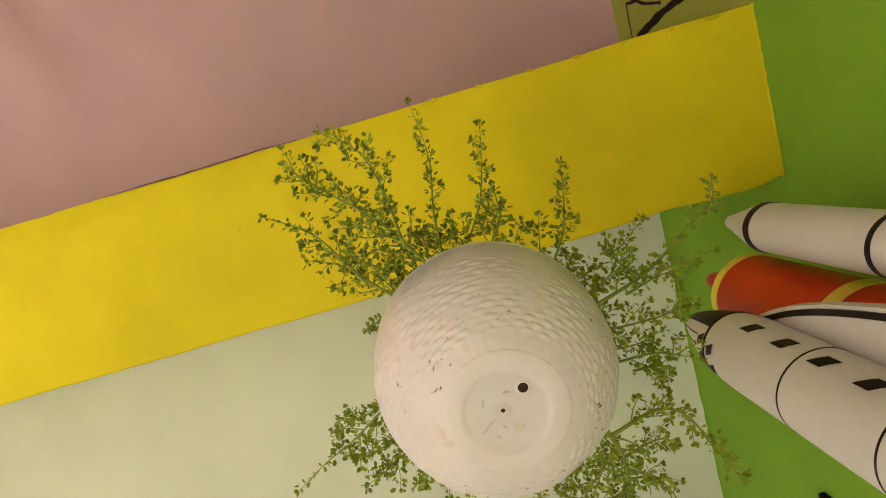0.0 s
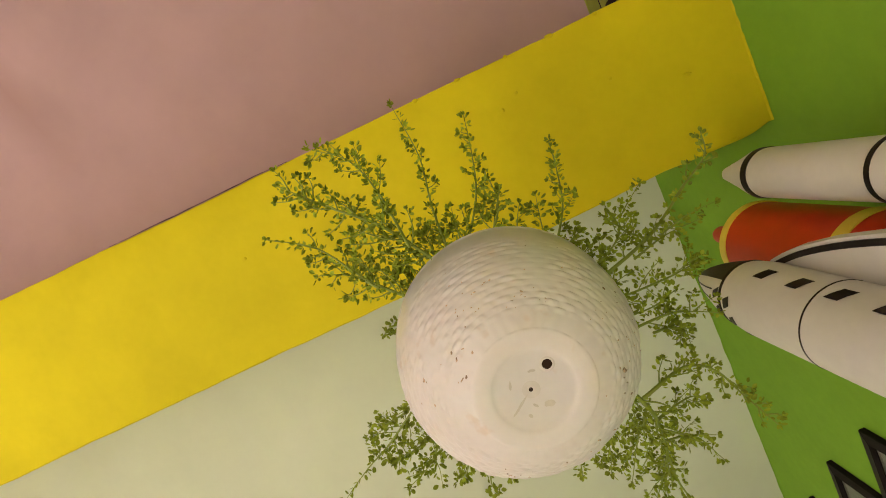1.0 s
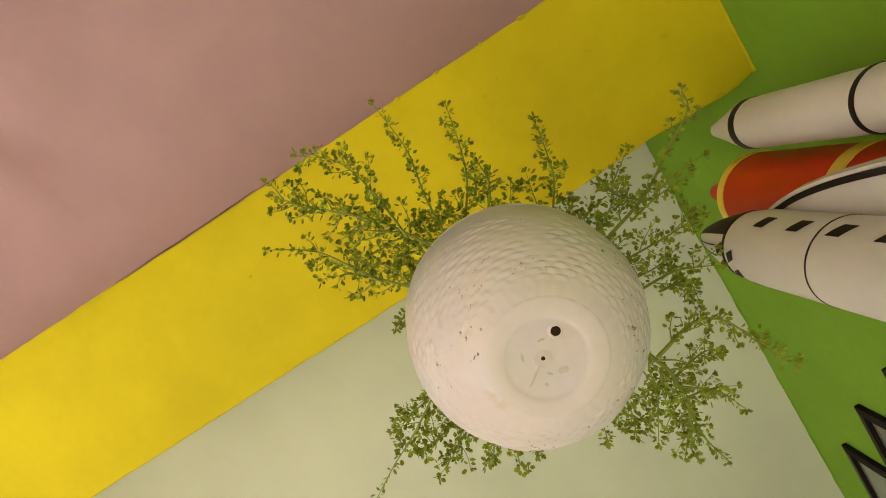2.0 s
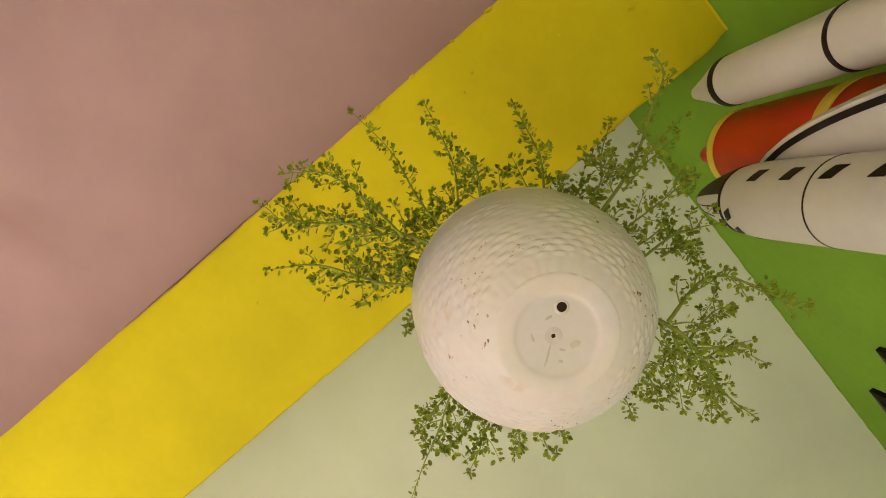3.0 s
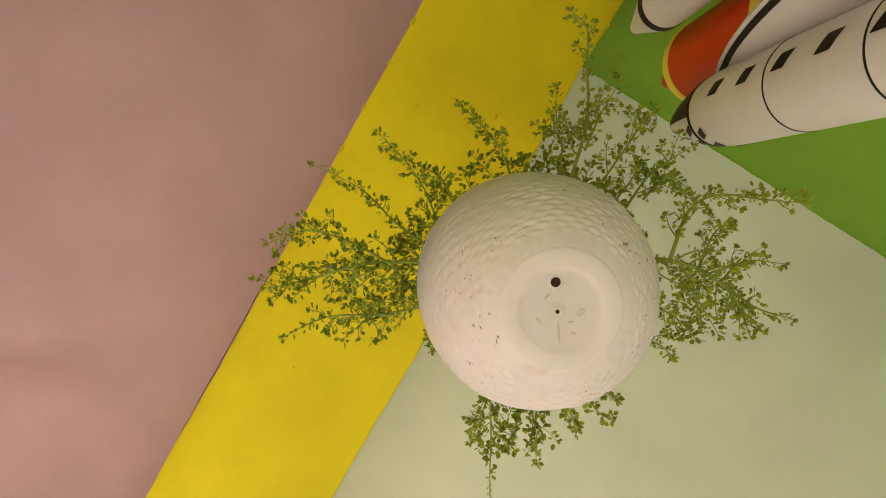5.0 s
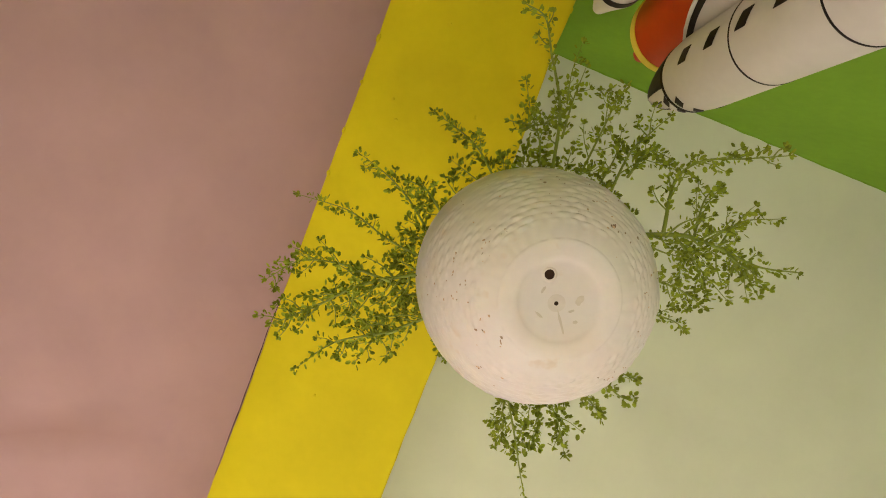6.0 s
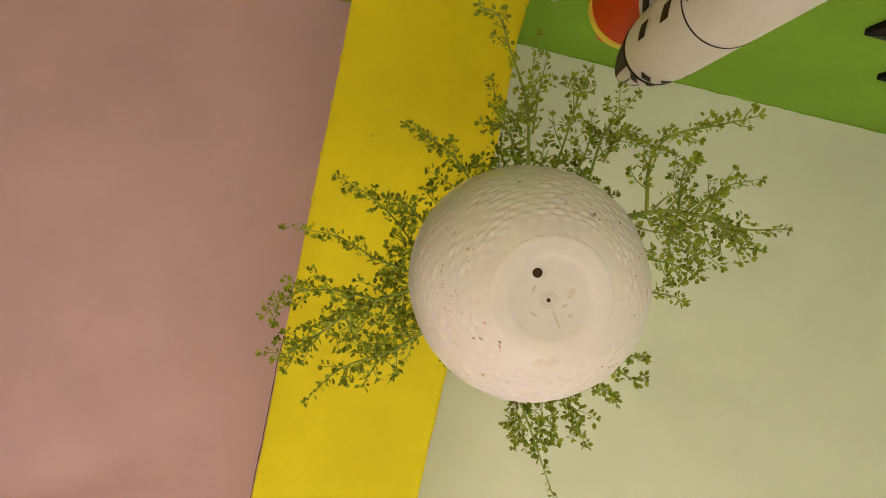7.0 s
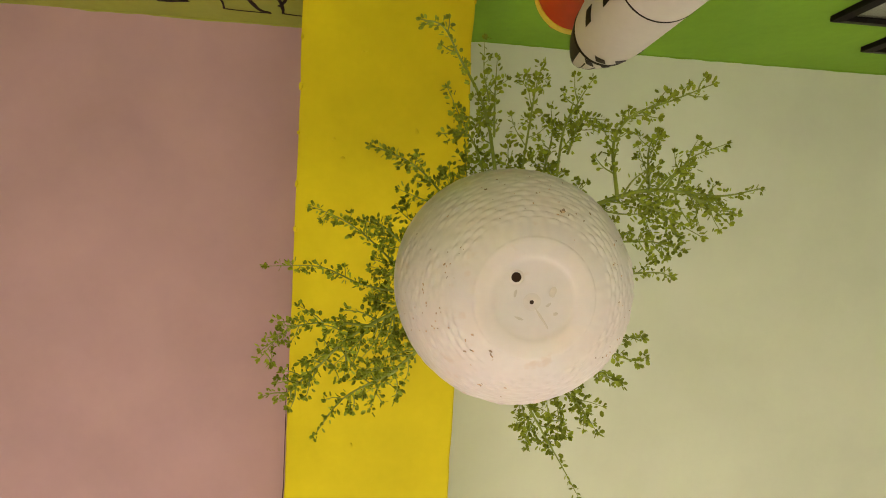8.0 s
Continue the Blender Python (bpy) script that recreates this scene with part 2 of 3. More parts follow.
def crack(y0, y1):
    """A thin dark split where the paint has lifted along the beam's edge."""
    bm = bmesh.new()
    n = 40
    prev = None
    for k in range(n + 1):
        y = y0 + (y1 - y0) * k / n
        wide = 0.0019 * math.sin(math.pi * k / n) ** 0.5 * (0.6 + 0.6 * abs(noise.noise((y * 20, 0, 5))))
        x = X1 + 0.0035 * noise.noise((y * 3.1, 14.0, 0)) + 0.0016 * noise.noise((y * 17.0, 14.0, 3)) + 0.0008
        row = [bm.verts.new((x - wide * 0.3, y, BEAM - 0.001)), bm.verts.new((x + wide, y, BEAM - 0.0005)), bm.verts.new((x + wide, y, BEAM + 0.004))]
        if prev:
            for i in (0, 1):
                bm.faces.new((prev[i], prev[i + 1], row[i + 1], row[i]))
        prev = row
    return bm


bead = glide([(X2 + 0.010 + (X1 - X2 - 0.010) * k / 16, WALL - 0.001 + 0.002 * noise.noise((k * 1.3, 0, 8)), BEAM + 0.001) for k in range(17)], 4)
part("paint_bead", tube(bmesh.new(), bead, [0.0035 + 0.0022 * noise.noise((k * 0.35, 2, 1)) for k in range(len(bead))]), M_YELLOW, beam, "lumpy ridge of yellow paint", smooth=True)
part("paint_crack", crack(-0.66, -0.25), M_DARK_GAP, beam, "thin dark crack in lifted paint")


def blister(x, y, rx, ry, turn, height=0.0022):
    """A paint chip or lump on the beam's underside."""
    bm = bmesh.new()
    bmesh.ops.create_uvsphere(bm, u_segments=12, v_segments=8, radius=1.0)
    for v in bm.verts:
        k = 1 + 0.35 * noise.noise(v.co * 1.7 + Vector((x * 50, y * 50, 0)))
        v.co = Vector((v.co.x * rx * k, v.co.y * ry * k, v.co.z * height))
    bmesh.ops.rotate(bm, verts=bm.verts, matrix=Matrix.Rotation(turn, 3, "Z"))
    bmesh.ops.translate(bm, verts=bm.verts, vec=(x, y, BEAM - 0.0006))
    return bm


for x, y, rx, ry, turn in ((-0.027, 0.555, 0.003, 0.009, 0.2), (0.119, 0.602, 0.004, 0.020, -0.15), (0.148, 0.518, 0.006, 0.003, 0.2), (0.065, 0.189, 0.004, 0.003, 0.1), (0.085, 0.227, 0.003, 0.003, 0.7), (-0.086, 0.254, 0.005, 0.0025, 1.3), (0.157, 0.036, 0.004, 0.006, 0.0), (0.158, 0.13, 0.003, 0.007, 0.1), (0.158, 0.235, 0.003, 0.004, 0.0), (0.157, 0.33, 0.004, 0.009, 0.1), (0.158, 0.43, 0.003, 0.006, 0.0), (0.157, 0.52, 0.004, 0.008, 0.0), (0.154, 0.605, 0.004, 0.016, 0.0), (-0.19, 0.60, 0.004, 0.010, 0.0), (-0.192, 0.53, 0.003, 0.007, 0.0), (-0.05, 0.10, 0.003, 0.002, 0.0), (0.02, -0.42, 0.003, 0.004, 0.0), (0.03, 0.41, 0.004, 0.003, 0.4)):
    part("paint_blister", blister(x, y, rx, ry, turn), M_YELLOW, beam, smooth=True)



def cut_in(x0, x1, seed):
    """Wall paint brushed unevenly a little way onto the ceiling."""
    bm = bmesh.new()
    n, rows = 160, []
    for k in range(n + 1):
        x = x0 + (x1 - x0) * k / n
        reach = 0.004 + 0.006 * noise.noise((x * 4, seed, 0)) + 0.0035 * noise.noise((x * 19, seed, 2))
        rows.append([bm.verts.new((x, WALL + 0.002, CEIL - 0.0015)), bm.verts.new((x, WALL - max(0.001, reach), CEIL - 0.0015)), bm.verts.new((x, WALL - max(0.001, reach), CEIL + 0.002))])
    for a, b in zip(rows, rows[1:]):
        for i in (0, 1):
            bm.faces.new((a[i], a[i + 1], b[i + 1], b[i]))
    bmesh.ops.recalc_face_normals(bm, faces=bm.faces)
    return bm


structure("trim", cut_in(WEST, X2, 1.0), M_GREEN, "uneven green paint edge brushed onto the ceiling")
structure("trim_2", cut_in(X1, EAST, 6.0), M_OLIVE, "uneven olive paint edge brushed onto the ceiling")

# ---- assumed window, out of view, that lets the sky in behind the added lamp ----
window = tagged(new("window_1"), "assumed unseen white framed window with clear glass", kind="structure")
F = 0.06
for x0, z0, x1, z1 in ((WX0, WZ0, WX0 + F, WZ1), (WX1 - F, WZ0, WX1, WZ1), (WX0 + F, WZ0, WX1 - F, WZ0 + F), (WX0 + F, WZ1 - F, WX1 - F, WZ1), (-0.31, WZ0 + F, -0.25, WZ1 - F)):
    part("window_frame", boxed((x0, SOUTH - 0.11, z0), (x1, SOUTH - 0.05, z1), 0.004), M_WHITE, window)
for x0, x1 in ((WX0 + F, -0.31), (-0.25, WX1 - F)):
    pane = part("pane", boxed((x0, SOUTH - 0.083, WZ0 + F), (x1, SOUTH - 0.077, WZ1 - F)), M_GLASS, window)
    pane.visible_shadow = False

# ---- the hanging planter ----
PX, PY = -0.1930, 0.0017
planter = tagged(new("hanging_planter"), "white woven-texture plastic hanging planter bowl with dirt specks", "planter")
planter.location = (PX, PY, EYE)


def bowl_profile(u):
    """Radius and height of the bowl's outer side, u from the foot to the lip."""
    a, b, c, d = Vector((0.0532, 0.3640)), Vector((0.094, 0.379)), Vector((0.1225, 0.412)), Vector((0.1217, 0.491))
    p = (1 - u) ** 3 * a + 3 * u * (1 - u) ** 2 * b + 3 * u * u * (1 - u) * c + u**3 * d
    return p.x, p.y


def bowl():
    bm = bmesh.new()
    rows, cols, weave_rows, strands = 216, 420, 18, 30
    grid = []
    for i in range(rows + 1):
        u = i / rows
        r, z = bowl_profile(u)
        ring = []
        inside = min(1.0, max(0.0, (u - 0.10) / 0.05)) * min(1.0, max(0.0, (0.80 - u) / 0.10))
        f = (u - 0.10) / 0.83 * weave_rows
        row = math.floor(f)
        across = math.sin(math.pi * (f - row)) ** 0.9 if 0 < f < weave_rows else 0
        for k in range(cols):
            a = 2 * math.pi * k / cols
            phase = a * strands / (2 * math.pi) + 0.5 * (row % 2)
            lens = max(0.0, math.sin(math.pi * phase) ** 2 - 0.06) ** 0.7
            soft = max(0.15, 0.65 + 1.1 * noise.noise((math.cos(a) * 4, math.sin(a) * 4, u * 5 + 3)) + 0.5 * noise.noise((math.cos(a) * 19, math.sin(a) * 19, u * 22)))
            h = 0.0016 * soft * inside * across * lens
            h += 0.00022 * math.sin(a * strands) * min(1.0, max(0.0, (u - 0.70) / 0.1)) * min(1.0, max(0.0, (0.97 - u) / 0.05))
            h += 0.0004 * noise.noise((math.cos(a) * 9, math.sin(a) * 9, u * 9))
            ring.append(bm.verts.new(((r + h * 0.8) * math.cos(a), (r + h * 0.8) * math.sin(a), z - h * 0.6)))
        grid.append(ring)
    lip = [(0.1223, 0.4915), (0.1231, 0.4935), (0.1228, 0.4962), (0.1213, 0.4972), (0.1195, 0.494), (0.1185, 0.470), (0.103, 0.418), (0.055, 0.3735), (0.0001, 0.3735)]
    for r, z in lip:
        grid.append([bm.verts.new((r * math.cos(2 * math.pi * k / cols), r * math.sin(2 * math.pi * k / cols), z)) for k in range(cols)])
    foot = [(0.0526, 0.3635), (0.0512, 0.3630), (0.0490, 0.3627), (0.0440, 0.3625), (0.0395, 0.3626), (0.0372, 0.3628), (0.0355, 0.3634), (0.0342, 0.3639), (0.0320, 0.3642), (0.0270, 0.3643), (0.0195, 0.3644), (0.0001, 0.3645)]
    under = []
    for r, z in foot:
        under.append([bm.verts.new((r * math.cos(2 * math.pi * k / cols), r * math.sin(2 * math.pi * k / cols), z)) for k in range(cols)])
    grid = under[::-1] + grid
    for a, b in zip(grid, grid[1:]):
        for k in range(cols):
            bm.faces.new((a[k], a[(k + 1) % cols], b[(k + 1) % cols], b[k]))
    bmesh.ops.recalc_face_normals(bm, faces=bm.faces)
    return bm


bowl_part = part("bowl", bowl(), M_POT, planter, smooth=True)


def disc(r, z, x, y, thick, steps=20):
    bm = lathe([(0, z), (r, z), (r * 1.02, z + thick * 0.5), (r, z + thick), (0, z + thick)], steps)
    bmesh.ops.translate(bm, verts=bm.verts, vec=(x, y, 0))
    return bm


def collar(r0, r1, z, x, y, drop):
    bm = lathe([(r0, z + 0.002), (r0, z - drop), (r0 + 0.3 * (r1 - r0), z - drop * 1.1), (r1, z), (r1, z + 0.002)], 28)
    bmesh.ops.translate(bm, verts=bm.verts, vec=(x, y, 0))
    return bm


part("drain_collar", collar(0.0043, 0.0072, 0.3645, 0.0165, 0.0178, 0.0006), M_BOSS, bowl_part)
# No holes are cut; near-black discs paint in their inner shade.
part("drain_hole_shade", disc(0.0043, 0.3640, 0.0165, 0.0178, 0.0004), M_DARK_GAP, bowl_part, "near-black disc painted as the drain hole's shade")
part("centre_collar", collar(0.0018, 0.0085, 0.3645, 0.0020, -0.0028, 0.0002), M_BOSS, bowl_part)
part("centre_hole_shade", disc(0.0018, 0.36415, 0.0020, -0.0028, 0.0004), M_DARK_GAP, bowl_part, "small near-black disc painted as the centre hole's shade")
rng = random.Random(5)


def bowl_point(r, a):
    """The place on the bowl's side at a distance from its axis."""
    u = min((k / 200 for k in range(201)), key=lambda k: abs(bowl_profile(k)[0] - r))
    rr, z = bowl_profile(u)
    return Vector((rr * math.cos(a), rr * math.sin(a), z))


def speck(p, s):
    bm = bmesh.new()
    bmesh.ops.create_icosphere(bm, subdivisions=1, radius=1.0)
    for v in bm.verts:
        v.co = Vector((v.co.x * s * rng.uniform(0.4, 1.0), v.co.y * s * rng.uniform(0.8, 2.0), v.co.z * s * 0.4))
    bmesh.ops.rotate(bm, verts=bm.verts, matrix=Matrix.Rotation(math.atan2(p.y, p.x) + rng.gauss(0, 0.5), 3, "Z"))
    bmesh.ops.translate(bm, verts=bm.verts, vec=p - Vector((0, 0, 0.0004)))
    part("dirt_speck", bm, M_DIRT, bowl_part)


for deg, r, count in ((109, 0.079, 6), (-58, 0.061, 3), (-63, 0.091, 6), (82, 0.092, 2), (38, 0.111, 1), (46, 0.099, 4), (16, 0.084, 3), (-38, 0.069, 3), (151, 0.086, 2), (-44, 0.068, 3), (-76, 0.085, 4), (70, 0.105, 2), (95, 0.10, 2), (130, 0.095, 3), (-20, 0.088, 2), (0, 0.095, 3)):
    for _ in range(count):
        speck(bowl_point(r + rng.gauss(0, 0.004), radians(deg + rng.gauss(0, 4))), rng.uniform(0.0006, 0.0014))
# dirt caught along the weave, in short dashes
for low, high, count in ((148, 222, 34), (-38, 35, 30), (55, 125, 22)):
    for _ in range(count):
        speck(bowl_point(rng.uniform(0.072, 0.114), radians(rng.uniform(low, high))), rng.uniform(0.0004, 0.0009))
for _ in range(20):
    speck(bowl_point(rng.uniform(0.060, 0.119), rng.uniform(0, 2 * math.pi)), rng.uniform(0.0003, 0.0008))
for x, y, rx, ry, turn in ((-0.0075, -0.0165, 0.0010, 0.0115, -0.63), (-0.0155, 0.0065, 0.0030, 0.0046, 0.3), (-0.0125, -0.0045, 0.0011, 0.0030, 0.9), (0.0165, 0.004, 0.0012, 0.0034, 0.2), (-0.019, -0.012, 0.0014, 0.0022, 1.2), (0.012, -0.017, 0.0011, 0.0040, 1.9)):
    bm = bmesh.new()
    bmesh.ops.create_uvsphere(bm, u_segments=14, v_segments=6, radius=1.0)
    for v in bm.verts:
        k = 1 + 0.4 * noise.noise(v.co * 2 + Vector((x * 300, y * 300, 0)))
        v.co = Vector((v.co.x * rx * k, v.co.y * ry * k, v.co.z * 0.0001))
    bmesh.ops.rotate(bm, verts=bm.verts, matrix=Matrix.Rotation(turn, 3, "Z"))
    bmesh.ops.translate(bm, verts=bm.verts, vec=(x, y, 0.36430))
    part("smudge", bm, M_SMUDGE, bowl_part, "faint grey dirt smudge")
part("soil", lathe([(0, 0.375), (0.055, 0.379), (0.101, 0.421), (0.1165, 0.474), (0.1, 0.480), (0, 0.484)], 40), M_SOIL, planter, "dark potting soil")
HX, HY = 0.018, 0.0
for k in range(3):
    a = radians(20 + 120 * k)
    part("hanger_wire", tube(bmesh.new(), glide([(0.1212 * math.cos(a), 0.1212 * math.sin(a), 0.495), (0.06 * math.cos(a) + HX * 0.5, 0.06 * math.sin(a), 0.68), (HX, HY, 0.93)], 6), [0.0011] * 13), M_STEEL, planter)
part("hook", tube(bmesh.new(), glide([(HX, HY, 0.925), (HX + 0.008, HY, 0.935), (HX + 0.006, HY, 0.95), (HX, HY, 0.96), (HX, HY, 0.99)], 5), [0.0018] * 21), M_STEEL, planter)

# ---- the plant in it ----
plant = tagged(new("trailing_plant"), "fine trailing plant with tiny dark green leaves in the planter", "plant")
plant.location = (0, 0, EYE)
leaf_rng = random.Random(11)


def add_leaf(bm, p, d, up, size):
    """A small oval leaf, folded along its rib and bowed."""
    side = d.cross(up).normalized()
    nrm = side.cross(d).normalized()
    w = size * leaf_rng.uniform(0.27, 0.36)
    rib = [p + d * size * f + nrm * size * b for f, b in ((0.0, 0.0), (0.22, 0.04), (0.52, 0.06), (0.80, 0.02), (1.0, -0.06))]
    rv = [bm.verts.new(q) for q in rib]
    for s in (1, -1):
        e = [bm.verts.new(rib[k] + side * s * w * f - nrm * 0.12 * size) for k, f in ((1, 0.78), (2, 1.0), (3, 0.74))]
        bm.faces.new((rv[0], e[0], rv[1]))
        bm.faces.new((rv[1], e[0], e[1], rv[2]))
        bm.faces.new((rv[2], e[1], e[2], rv[3]))
        bm.faces.new((rv[3], e[2], rv[4]))


def leafy(bm, line, start, gap, size):
    """Leaves set in twos and threes along a twig, with a tuft at its end."""
    run, due = 0.0, start
    for a, b in zip(line, line[1:]):
        step = (b - a).length
        run += step
        while run > due:
            d = (b - a).normalized()
            for _ in range(leaf_rng.choice((1, 1, 2, 2))):
                out = Vector([leaf_rng.gauss(0, 1) for _ in range(3)])
                out = (out - out.dot(d) * d).normalized()
                way = (out + d * leaf_rng.uniform(0.1, 0.9)).normalized()
                stalk = leaf_rng.uniform(0.001, 0.0055)
                add_leaf(bm, b + out * stalk, way, Vector([leaf_rng.gauss(0, 1) for _ in range(3)]), size * leaf_rng.uniform(0.65, 1.2))
            due += gap * leaf_rng.uniform(0.7, 1.4)
    d = (line[-1] - line[-2]).normalized()
    for _ in range(9):
        add_leaf(bm, line[-1], (d + Vector([leaf_rng.gauss(0, 0.6) for _ in range(3)])).normalized(), Vector([leaf_rng.gauss(0, 1) for _ in range(3)]), size * leaf_rng.uniform(0.6, 1.0))


def over_lip(p, k):
    """Lifts a stem's point that lies within the bowl's wall: the root into the soil's edge, the rest just over the lip."""
    p = Vector(p)
    d = Vector((p.x - PX, p.y - PY, 0))
    if p.z > 0.503 or d.length > 0.136:
        return p
    if k == 0:
        return Vector((PX, PY, 0.497)) + d.normalized() * 0.110
    return Vector((p.x, p.y, 0)) + d.normalized() * 0.010 + Vector((0, 0, 0.506))


def branch(points, thick=0.0016, twigs=10, reach=0.045, bare=0.0, size=0.0068, gap=0.0038, end=0.25):
    """A stem through the points with leafy twigs to both sides; it grows out over the planter's lip."""
    points = [over_lip(p, k) for k, p in enumerate(points)]
    line = glide(points, 8)
    wood, leaf = bmesh.new(), bmesh.new()
    radii = [thick * (1 - 0.75 * k / (len(line) - 1)) for k in range(len(line))]
    tube(wood, line, radii)
    total = sum((b - a).length for a, b in zip(line, line[1:]))
    leafy(leaf, line, total * bare, gap * 1.1, size)
    for k in range(twigs):
        f = 0.08 + (1 - end - 0.08) * (k + leaf_rng.uniform(0.1, 0.9)) / max(1, twigs)
        i = min(len(line) - 2, int(f * (len(line) - 1)))
        d = (line[i + 1] - line[i]).normalized()
        out = Vector((leaf_rng.gauss(0, 1), leaf_rng.gauss(0, 1), leaf_rng.gauss(0.1, 0.4)))
        out = (out - out.dot(d) * d).normalized()
        length = reach * leaf_rng.uniform(0.55, 1.25) * (1 - 0.55 * f)
        way = (out * 0.85 + d * leaf_rng.uniform(0.4, 1.0)).normalized()
        p0 = line[i]
        bend = Vector([leaf_rng.gauss(0, 0.12) for _ in range(3)])
        twig = glide([p0, p0 + way * length * 0.5 + bend * length * 0.4, p0 + (way + d * 0.25 + bend).normalized() * length], 6)
        tube(wood, twig, [thick * 0.45 * (1 - 0.6 * j / (len(twig) - 1)) for j in range(len(twig))], 5)
        leafy(leaf, twig, length * 0.15, gap, size)
    stem = part("branch", wood, M_STEM, plant, smooth=True)
    tagged(part("leaves", leaf, M_LEAF, stem), kind="stuff")


branch([(-0.079, -0.033, 0.45), (-0.024, -0.07, 0.5), (0.023, -0.125, 0.55), (0.068, -0.167, 0.56)], thick=0.0024, twigs=30, reach=0.055, end=0.05)
branch([(-0.053, -0.05, 0.47), (0.01, -0.061, 0.53), (0.058, -0.078, 0.55), (0.092, -0.117, 0.559)], twigs=18, reach=0.04, end=0.05)
branch([(-0.072, -0.02, 0.45), (-0.031, -0.014, 0.53), (0.032, -0.003, 0.6), (0.106, -0.008, 0.626)], twigs=10, reach=0.018, end=0.08)
branch([(-0.111, -0.072, 0.45), (-0.068, -0.11, 0.5), (-0.016, -0.151, 0.53), (0.017, -0.199, 0.534)], twigs=14, reach=0.045, thick=0.002)
branch([(-0.079, -0.098, 0.48), (-0.059, -0.132, 0.53), (-0.046, -0.172, 0.554)], twigs=6, reach=0.035)
branch([(-0.067, 0.002, 0.45), (-0.039, 0.037, 0.54), (0.007, 0.06, 0.62), (0.061, 0.077, 0.674)], twigs=10, reach=0.028, end=0.1)
branch([(-0.081, 0.03, 0.45), (-0.055, 0.054, 0.52), (-0.019, 0.061, 0.58)], twigs=4, reach=0.03)
branch([(-0.118, 0.095, 0.46), (-0.094, 0.124, 0.55), (-0.06, 0.151, 0.62), (-0.022, 0.168, 0.664)], twigs=9, reach=0.026, end=0.15)
branch([(-0.176, 0.124, 0.46), (-0.164, 0.197, 0.53), (-0.133, 0.261, 0.55), (-0.111, 0.296, 0.55), (-0.084, 0.303, 0.552)], twigs=8, reach=0.036, thick=0.0024, bare=0.25, end=0.05)
branch([(-0.164, 0.188, 0.52), (-0.149, 0.186, 0.58), (-0.125, 0.253, 0.645)], twigs=6, reach=0.035)
branch([(-0.168, 0.205, 0.525), (-0.160, 0.240, 0.526), (-0.1585, 0.275, 0.524)], thick=0.0010, twigs=2, reach=0.014, gap=0.007)
branch([(-0.172, 0.161, 0.5), (-0.178, 0.22, 0.55), (-0.179, 0.267, 0.555)], twigs=5, reach=0.035)
branch([(-0.16, 0.133, 0.47), (-0.148, 0.165, 0.53), (-0.116, 0.172, 0.56)], twigs=6, reach=0.04)
branch([(-0.205, 0.127, 0.46), (-0.219, 0.194, 0.53), (-0.233, 0.243, 0.57), (-0.247, 0.282, 0.6)], twigs=9, reach=0.045)
branch([(-0.251, 0.115, 0.46), (-0.259, 0.179, 0.53), (-0.284, 0.221, 0.56), (-0.304, 0.254, 0.57)], twigs=8, reach=0.045, thick=0.002)
branch([(-0.253, 0.146, 0.49), (-0.283, 0.195, 0.54), (-0.316, 0.2, 0.55)], twigs=6, reach=0.04)
branch([(-0.228, 0.117, 0.46), (-0.248, 0.171, 0.54), (-0.253, 0.216, 0.57)], twigs=6, reach=0.04)
branch([(-0.299, 0.101, 0.46), (-0.304, 0.161, 0.49), (-0.328, 0.195, 0.5), (-0.367, 0.212, 0.49), (-0.41, 0.232, 0.485)], twigs=17, reach=0.026, thick=0.0022, bare=0.12, end=0.05)
branch([(-0.276, 0.092, 0.45), (-0.33, 0.108, 0.48), (-0.394, 0.114, 0.51), (-0.451, 0.113, 0.52), (-0.508, 0.126, 0.53)], twigs=20, reach=0.05, thick=0.003, bare=0.12)
branch([(-0.39, 0.115, 0.51), (-0.415, 0.155, 0.53), (-0.462, 0.178, 0.531)], twigs=6, reach=0.035)
branch([(-0.409, 0.111, 0.51), (-0.442, 0.097, 0.52), (-0.466, 0.081, 0.522)], twigs=6, reach=0.035)
branch([(-0.325, 0.103, 0.48), (-0.375, 0.087, 0.51), (-0.439, 0.063, 0.53)], twigs=16, reach=0.045)
branch([(-0.348, 0.111, 0.49), (-0.359, 0.161, 0.52), (-0.374, 0.187, 0.53)], twigs=7, reach=0.035)
branch([(-0.305, 0.056, 0.45), (-0.365, 0.054, 0.51), (-0.416, 0.045, 0.53)], twigs=8, reach=0.035)
branch([(-0.328, 0.015, 0.46), (-0.382, 0.017, 0.53), (-0.421, 0.011, 0.56)], twigs=4, reach=0.025)
branch([(-0.298, -0.063, 0.45), (-0.356, -0.066, 0.54), (-0.401, -0.075, 0.585)], twigs=3, reach=0.02, bare=0.3)
branch([(-0.3, -0.069, 0.45), (-0.359, -0.091, 0.53), (-0.39, -0.092, 0.547)], twigs=2, reach=0.02, bare=0.3)
branch([(-0.21, -0.117, 0.44), (-0.248, -0.17, 0.5), (-0.281, -0.22, 0.53), (-0.31, -0.267, 0.535)], twigs=10, reach=0.035, end=0.45)
branch([(-0.251, -0.107, 0.44), (-0.289, -0.138, 0.5), (-0.33, -0.187, 0.54)], twigs=11, reach=0.034)
branch([(-0.281, -0.089, 0.44), (-0.329, -0.11, 0.52), (-0.384, -0.143, 0.6)], twigs=5, reach=0.022)
branch([(-0.216, -0.114, 0.44), (-0.229, -0.159, 0.51), (-0.236, -0.193, 0.54)], twigs=8, reach=0.03)
